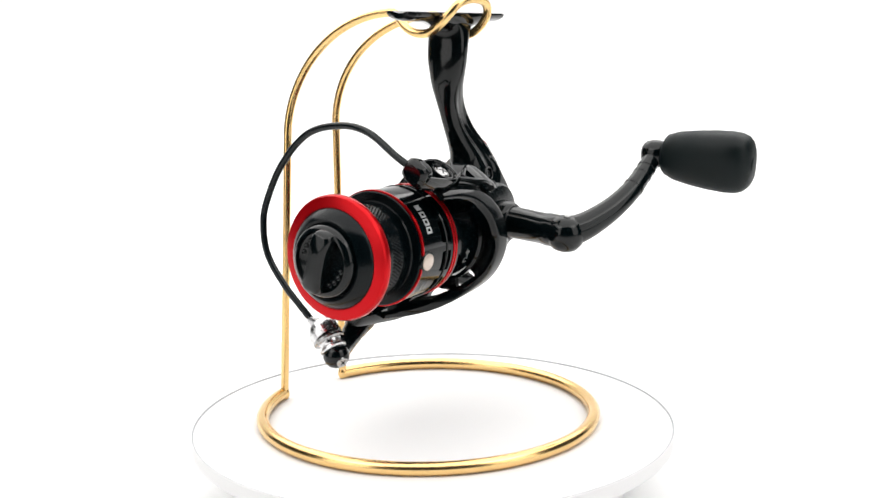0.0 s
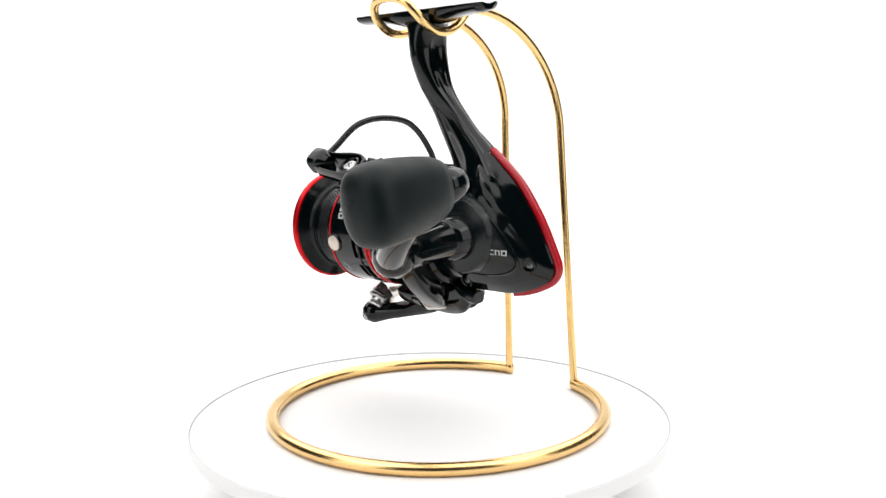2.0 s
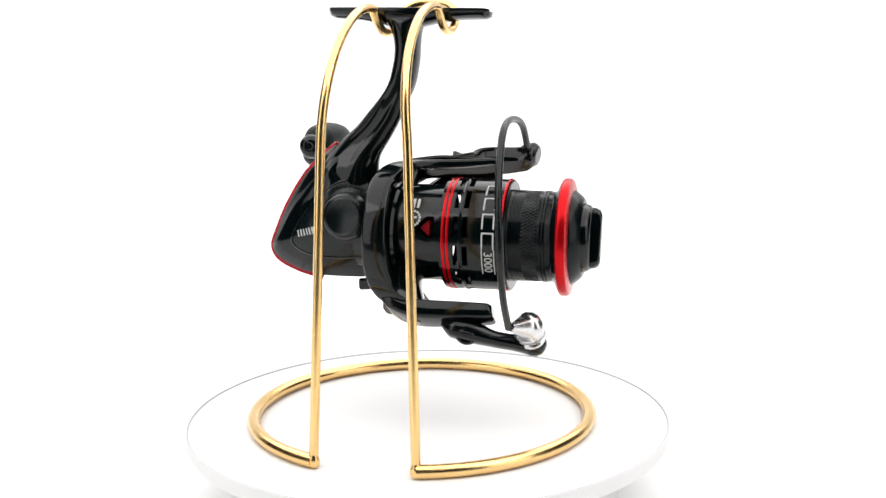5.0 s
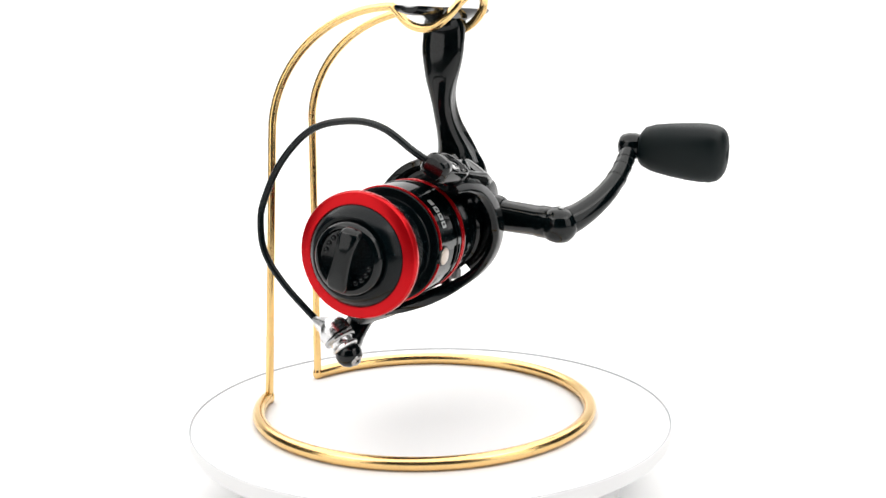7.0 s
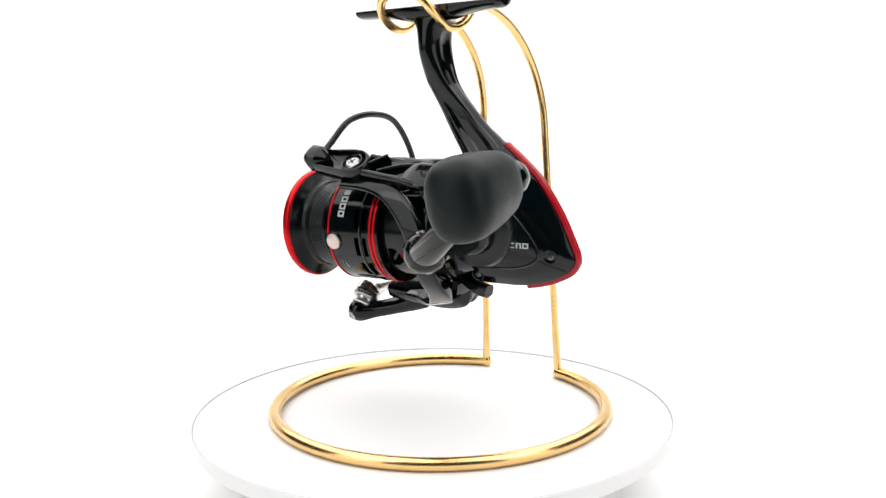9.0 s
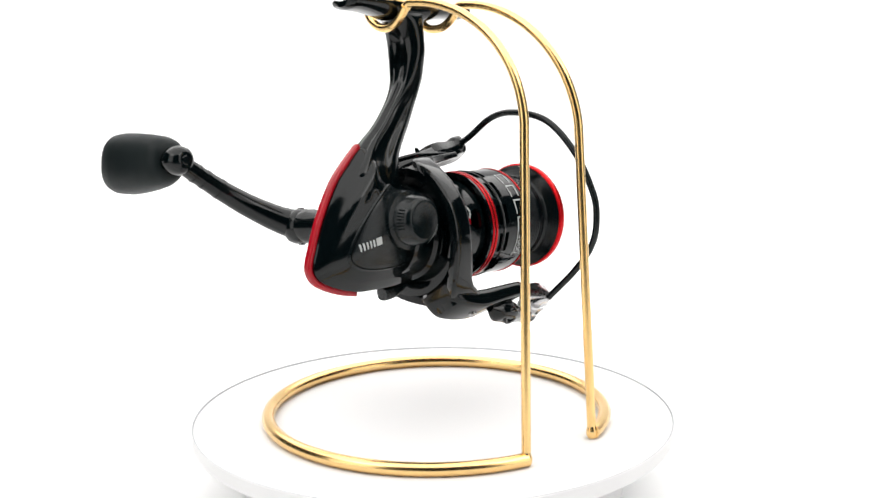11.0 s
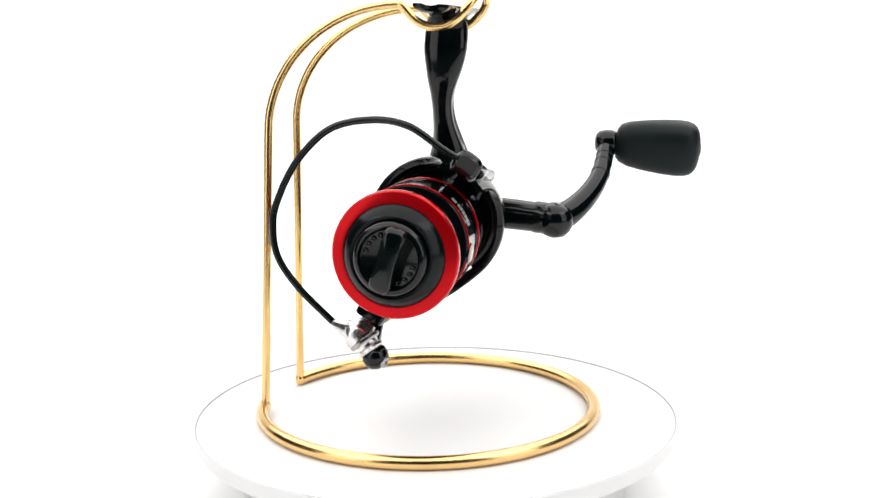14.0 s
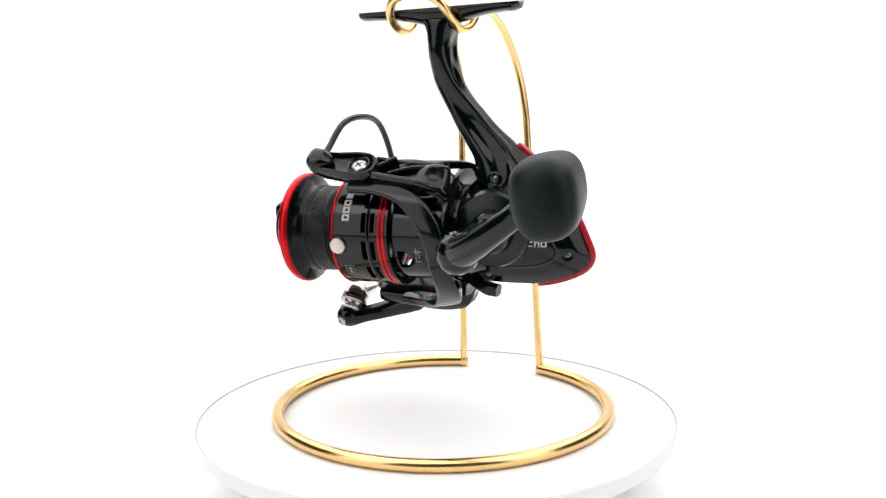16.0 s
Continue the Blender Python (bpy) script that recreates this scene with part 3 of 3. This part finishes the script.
    for places, w in (([(-11, 26.6, 70), (-4, 29.0, 70), (8, 31.4, 69), (18, 33.8, 67)], 1.2), ([(-10, 29.5, 44), (-4, 32.6, 46), (6, 33.6, 48), (16, 34.6, 50)], 1.3), ([(-6, 30.0, 67), (2, 32.0, 60), (10, 33.4, 52)], 0.9), ([(9, 34.2, 67), (15, 34.4, 57)], 0.9)):
        part("arm_rib", block([around(x, r, radians(q)) for x, r, q in places], [w] * len(places), [2.2] * len(places), out, 3), GLOSS, bail_arm)
    part("arm_cover", block([around(-13, 26.0, radians(55)), around(-11.5, 29.6, radians(55)), around(-6, 31.2, radians(55)), around(-1.5, 31.4, radians(55))], [6.0, 7.0, 6.8, 5.2], [1.4, 2.0, 1.8, 1.2], out, 4), GLOSS, bail_arm)
    # the opposite arm with the line roller
    low = around(0, 1, radians(243))
    part("counter_arm", block([around(-12, 25.5, radians(243)), around(-7, 32.2, radians(243)), around(4, 35.0, radians(243)), around(18, 34.6, radians(243)), around(31, 34.0, radians(243)), around(33.5, 33.6, radians(243))],
                              [8.0, 9.0, 8.0, 7.0, 6.0, 4.8], [2.2, 3.6, 4.0, 3.6, 3.2, 2.4], low, 6), GLOSS, reel, "broad black counterweight arm")
    roller_arm = part("roller_arm", block([(13.5, -18.0, -34.0), (18, -17.8, -35.8), (25, -17.0, -37.4), (33, -14.6, -40.0), (41, -11.4, -41.6), (48.0, -8.6, -42.6), (51.4, -7.4, -43.0)], [1.6, 4.4, 4.8, 4.0, 3.6, 4.2, 3.0], [1.6, 4.0, 4.2, 3.0, 3.0, 4.0, 3.0], low, 3.2), GLOSS, reel, "black roller arm")
    swing = Vector((0, -0.86, -0.51))
    pivot = Vector((23.6, -17.3, -37.0)) + swing * 3.3
    part("pivot_boss", lathe([(-3, 4.2), (0.6, 4.1), (1.1, 3.5), (0.9, 2.6), (0.2, 2.4)], pivot, swing, 28), GLOSS, roller_arm)
    screw(pivot - swing * 0.3, swing, 2.2, roller_arm)
    screw(around(2.8, 39.0, radians(243)), low, 1.7, reel)
    ball, ax = Vector((48.6, -8.3, -42.0)), Vector((-0.12, -0.66, 0.74)).normalized()
    part("roller_cap", lathe([(-4.8, 0.05), (-4.5, 2.2), (-3.2, 4.1), (-1.0, 5.1), (1.2, 5.1), (2.4, 4.4), (2.8, 3.4)], ball, ax, 32), GLOSS, roller_arm, "rounded black roller end cap")
    part("line_roller", lathe([(2.2, 3.6), (2.4, 5.0), (3.0, 5.4), (3.8, 5.2), (4.4, 4.4), (5.4, 4.3), (6.0, 4.6), (6.4, 4.4)], ball, ax, 40), CHROME, roller_arm, "grooved steel line roller")
    part("roller_flange", lathe([(6.0, 3.6), (6.1, 5.8), (6.6, 6.2), (7.6, 6.2), (8.0, 5.8), (8.1, 3.6)], ball, ax, 40), STEEL, roller_arm)
    o = ball + ax * 8.0
    part("roller_cone", tube([o, o + Vector((-0.5, -2.6, 1.9)), Vector((46.0, -18.6, -33.8)), Vector((44.2, -23.2, -33.4)), Vector((42.6, -27.0, -33.0))], [6.1, 6.3, 4.6, 2.9, 1.6], steps=6, sides=28), CHROME, roller_arm, "flared bright chrome cone at the end of the bail wire")
    n = Vector((0.35, 0.90, -0.22))
    screw(Vector((50.0, -4.4, -43.3)), n, 2.3, roller_arm)
    part("bail_wire", tube([(x - 0.8, y, z) for x, y, z in ((40.6, 16.5, 34.0), (41, 11.0, 36.9), (41, -2.2, 44.4), (39.6, -16.6, 45.6), (39.8, -32.8, 41.0), (41.0, -45.0, 27.8), (42.4, -51.8, 12.0), (43.2, -52.8, 2.0), (43.4, -50.2, -9.5), (43.0, -41.2, -21.0), (42.4, -27.0, -33.2))],
                           1.4, steps=10, sides=18), SATIN, reel, "black bail wire bent in a wide half ring")


def build_spool(reel):
    sp = part("spool", lathe([(10.5, 5.2), (34.0, 5.2), (36.6, 9), (37.0, 21.6), (37.6, 22.2), (38.0, 21.8), (38.0, 18.6), (38.8, 18.0), (54.6, 18.0), (55.4, 18.5), (56.8, 21.6), (57.5, 22.7), (58.2, 22.8), (58.4, 12)], (0, 0, 0), (1, 0, 0), 96), SPOOL, reel, "black anodised spool with bare ribbed core")
    # skirt with slots: two rows of cells, some left out
    nphi, xs = 120, [12.0, 13.6, 16.2, 16.8, 17.6, 19.6, 21.4, 23.6, 36.4]
    ro, ri = 22.4, 20.6

    def solid(i, j):
        if j not in (4, 6) or i % 10 in (0, 1, 2):
            return True
        return False
    bm = drum(xs, ro, ri, nphi, solid)
    skirt = part("skirt", bm, GLOSS, sp, "glossy black slotted spool skirt")
    for a, b, r in ((36.0, 37.1, 22.75), (14.9, 16.2, 22.75), (13.1, 14.4, 22.65)):
        part("red_band", lathe([(a, r - 1.4), (a + 0.1, r - 0.1), (a + 0.3, r), (b - 0.3, r), (b - 0.1, r - 0.1), (b, r - 1.4)], (0, 0, 0), (1, 0, 0), 96, ring=True), RED, skirt, "thin red ring")
    part("skirt_groove", lathe([(20.0, 21.6), (20.0, 22.6), (20.5, 22.8), (21.0, 22.6), (21.0, 21.6)], (0, 0, 0), (1, 0, 0), 96), GLOSS, skirt)
    # ribs and knurled band on the core
    for x in (38.8, 39.9, 41.0, 42.1, 50.6, 51.8):
        part("core_rib", lathe([(x, 17.6), (x + 0.1, 18.35), (x + 0.7, 18.35), (x + 0.8, 17.6)], (0, 0, 0), (1, 0, 0), 72), SPOOL, sp)
    bm = bmesh.new()
    for j in range(5):
        for i in range(84):
            a = 2 * math.pi * (i + 0.5 * (j % 2)) / 84
            c = around(44.2 + 1.15 * j, 18.0, a)
            u, w = Vector((1, 0, 0)), around(0, 1, a + math.pi / 2)
            o = around(0, 1, a)
            q = [bm.verts.new(c + u * (1.0 * p) + w * (0.62 * s)) for p, s in ((-1, 0), (0, -1), (1, 0), (0, 1))]
            t = bm.verts.new(c + o * 0.2)
            for k in range(4):
                bm.faces.new((q[k], q[(k + 1) % 4], t))
    tagged(part("knurled_band", bm, SPOOL, sp, "diamond-knurled band on the spool core", 10), kind="stuff")
    part("lip", lathe([(57.5, 18.5), (57.4, 22.5), (57.8, 23.2), (58.4, 23.5), (60.4, 23.4), (61.2, 22.9), (61.9, 20.4), (62.0, 18.9), (60.5, 18.6)], (0, 0, 0), (1, 0, 0), 112), RED, sp, "broad red anodised spool lip")
    part("front_ring", lathe([(60.0, 18.9), (61.8, 18.9), (62.8, 18.4), (65.4, 16.2), (66.2, 15.0), (66.0, 13.9), (64.0, 13.6)], (0, 0, 0), (1, 0, 0), 96), SPOOL, sp, "black bevelled front ring")
    knob = part("drag_knob", lathe([(62.0, 13.4), (67.0, 13.5), (68.4, 13.0), (69.2, 12.0), (69.4, 11.2), (68.2, 10.8), (67.8, 10.2), (67.8, 0.05)], (0, 0, 0), (1, 0, 0), 72), GLOSS, sp, "round black front drag knob")
    tilt = radians(76)
    d, e = around(0, 1, tilt), around(0, 1, tilt + math.pi / 2)
    loops = []
    for x, f in ((67.2, 1.0), (70.6, 0.97), (72.2, 0.9), (72.9, 0.78), (73.1, 0.3)):
        loop = []
        for k in range(48):
            q = 2 * math.pi * k / 48
            u = 12.4 * math.cos(q)
            w = (3.9 + 2.8 * (abs(u) / 12.4) ** 2.2) * math.copysign(abs(math.sin(q)) ** 0.6, math.sin(q))
            loop.append(Vector((x, 0, 0)) + d * (u * f) + e * (w * f))
        loops.append(loop)
    part("grip_bar", rings(bmesh.new(), loops), GLOSS, knob, "raised waisted finger grip")
    for side in (0, 1):
        for k in range(4):
            a = tilt + math.pi * side + radians(38 + 17 * k)
            part("dot", lathe([(-0.2, 1.05), (0.25, 1.0), (0.35, 0.75), (0.1, 0.5), (0.0, 0.05)], around(67.9, 8.9, a), (1, 0, 0), 16), GLOSS, knob)
    # line clip
    a = math.atan2(-2.0, 21.4)
    n = around(0, 1, a)
    clip = part("line_clip", lathe([(-1.0, 4.0), (0.5, 4.0), (0.8, 3.7), (0.8, 3.2)], around(34.0, 22.1, a), n, 36), GLOSS, skirt, "round line clip in a black rim")
    part("clip_face", lathe([(0.2, 3.3), (1.2, 3.2), (1.5, 2.8), (1.6, 0.05)], around(34.0, 22.1, a), n, 36), PEARL, clip, "pale metal clip button")
    return sp, skirt


# ---- print: marks as plain bars, the size number as type ----


def stroke_sheet(name, quads, place, mat, parent, label=""):
    """Flat bars (u0, v0, u1, v1) set down by place(u, v, lift), a hair proud of the surface."""
    bm = bmesh.new()
    for u0, v0, u1, v1 in quads:
        n = max(1, int(abs(v1 - v0) / 0.8), int(abs(u1 - u0) / 0.8))
        for k in range(n):
            if abs(v1 - v0) > abs(u1 - u0):
                a, b, c, d = u0, v0 + (v1 - v0) * k / n, u1, v0 + (v1 - v0) * (k + 1) / n
            else:
                a, b, c, d = u0 + (u1 - u0) * k / n, v0, u0 + (u1 - u0) * (k + 1) / n, v1
            bm.faces.new([bm.verts.new(place(u, v)) for u, v in ((a, b), (c, b), (c, d), (a, d))])
    return part(name, bm, mat, parent, label)


def type_on(text, size, place, parent, label):
    """Type in the built-in font, laid on a surface."""
    cu = bpy.data.curves.new("type", "FONT")
    cu.body, cu.size, cu.align_x, cu.align_y, cu.resolution_u = text, size, "CENTER", "CENTER", 3
    ob = bpy.data.objects.new("type", cu)
    scene.collection.objects.link(ob)
    me = bpy.data.meshes.new_from_object(ob.evaluated_get(bpy.context.evaluated_depsgraph_get()))
    bpy.data.objects.remove(ob)
    bm = bmesh.new()
    bm.from_mesh(me)
    bmesh.ops.triangulate(bm, faces=bm.faces)
    for v in bm.verts:
        v.co = place(v.co.x, v.co.y)
    return part("number", bm, PRINT, parent, label)


def build_print(reel, skirt):
    R = 22.55

    def on_skirt(a0, x0):
        # reads downwards on the far side: u runs down round the skirt, v forwards
        return lambda u, v: around(x0 + v, R, a0 + u / R)
    # product mark: four plain open boxes
    mark, u = [], 0.0
    for wide in (6.2, 5.8, 6.2, 6.6):
        mark += [(u, 1.9, u + wide, 2.5), (u, -2.5, u + wide, -1.9), (u, -2.5, u + 0.65, 2.5)]
        u += wide + 1.3
    stroke_sheet("mark", mark, on_skirt(radians(118), 31.6), PRINT, skirt, "pale printed product mark drawn as plain bars")
    type_on("3000", 4.6, on_skirt(radians(205), 31.6), skirt, "pale printed size number 3000")
    stroke_sheet("underline", [(-5.4, -2.5, 5.4, -2.1), (-5.4, 2.3, 5.4, 2.7)], on_skirt(radians(205), 31.6), PRINT, skirt)

    def on_near(a0, x0):
        return lambda u, v: around(x0 + v, R, a0 + u / R)
    logo, u = [], 0.0
    for wide in (2.6, 2.8, 2.6):
        logo += [(u, -1.6, u + 0.8, 1.6), (u + 0.8, -1.6, u + wide, -0.8), (u + 0.8, 0.7, u + wide, 1.6), (u + wide - 0.7, -0.8, u + wide, 0.7)]
        u += wide + 0.5
    logo += [(u + 0.3, -1.5, u + 2.8, 1.5)]
    stroke_sheet("logo", logo, on_near(radians(21), 30.6), PRINT, skirt, "white printed maker's mark drawn as plain bars")
    stroke_sheet("label_bars", [(-2.8, -1.9, 2.8, -1.6), (-2.8, 1.6, 2.8, 1.9), (-2.8, -1.9, -2.5, 1.9), (2.5, -1.9, 2.8, 1.9), (-1.8, -0.7, 1.8, 0.7)], on_near(radians(-36), 31.0), GREYPRINT, skirt, "small boxed print, plain bars")

    def on_cup(a0, x0, r=19.75):
        return lambda u, v: around(x0 + v, r, a0 + u / r)
    ringed = [(1.8 * math.cos(q) * 1.3 - 0.35 + 2.2, 1.8 * math.sin(q) * 1.3 - 0.35, 1.8 * math.cos(q) * 1.3 + 0.35 + 2.2, 1.8 * math.sin(q) * 1.3 + 0.35) for q in (radians(24 * k) for k in range(15))]
    stroke_sheet("gear_mark", [tuple(1.3 * q for q in bar) for bar in ringed + [(-4.6, 0.9, -1.2, 1.7), (-4.6, -0.5, -1.2, 0.3), (-4.6, -1.9, -1.2, -1.1), (0.4, -0.3, 3.6, 0.4), (1.6, -1.2, 2.3, 1.3)]], on_cup(radians(152), 0.6), PRINT, reel, "pale gear-shaped print, plain bars")
    stroke_sheet("glyph", [(-3.4, 0.6, -0.4, 1.0), (-3.0, -1.2, -2.4, 0.9), (-1.4, -0.9, 2.4, -0.4), (0.6, 0.2, 3.4, 0.7), (1.6, -1.8, 2.2, 1.4)], on_cup(radians(-18), 0.5), GREYPRINT, reel, "faint grey print, plain bars")

    def on_plate(cx, cz, y, side, turn):
        c, s = math.cos(turn), math.sin(turn)
        def place(u, v):
            x, z = cx - side * (u * c - v * s), cz + u * s + v * c
            return Vector((x, side * (housing_y(x, z) + y), z))
        return place
    stroke_sheet("side_mark", [(a, b, a + 2.0, b + 0.45) for a in (-5.0, -2.3, 2.7) for b in (-1.0, 0.65)] + [(-5.0, -1.0, -4.5, 1.1), (-2.3, -1.0, -1.8, 1.1), (0.3, -1.0, 0.8, 1.1), (1.7, -1.0, 2.2, 1.1), (2.7, -1, 3.2, 1.1), (4.3, -1.0, 4.8, 1.1), (0.3, 0.65, 2.2, 1.1)],
                 on_plate(-46.6, -0.6, 0.78, 1, radians(-3)), PRINT, reel, "small white printed mark, plain bars")
    stroke_sheet("side_logo", [(-4.8, -1.4, -4.1, 1.4), (-3.4, -1.4, -2.6, 1.4), (-1.9, -1.4, -1.2, 1.4), (-0.5, -1.4, 0.2, 1.4), (0.8, -1.4, 1.6, 1.4), (2.2, -1.5, 4.8, 1.5)],
                 on_plate(-46.4, -0.4, 0.78, -1, radians(12)), PRINT, reel, "white printed maker's mark, plain bars")


def build_reel():
    reel = tagged(new("fishing_reel"), "glossy black spinning reel with red trim hanging from the gold hook", "fishing reel")
    build_housing(reel)
    build_handle(reel)
    fixed = set(reel.children_recursive)
    build_rotor(reel)
    _, skirt = build_spool(reel)
    build_print(reel, skirt)
    # the rotor's axis dips a little towards the front
    dip = Matrix.Translation((-0.0146, 0, 0)) @ Matrix.Rotation(radians(0.85), 4, "Y") @ Matrix.Translation((0.014, 0, 0))
    for ob in reel.children_recursive:
        if ob not in fixed and ob.name.split(".")[0] not in ("side_logo", "side_mark"):
            ob.data.transform(dip)
    return reel


build_set()
turntable = build_turntable()
wire_stand = build_stand()
fishing_reel = build_reel()
# the reel hangs a little turned and leaning on the hook
HANG = pose(0, 0, 0, 0, 0, 4.6) @ pose(0, -0.00086, 0.0781, -4.5)


def motions():
    times = [k * 0.25 for k in range(65)]
    walk(turntable, [(t, pose(0, 0, 0, 0, 0, turned(t))) for t in times])
    walk(wire_stand, [(t, pose(0, 0, 0, 0, 0, turned(t))) for t in times])
    walk(fishing_reel, [(t, pose(0, 0, 0, 0, 0, turned(t)) @ HANG) for t in times])


motions()
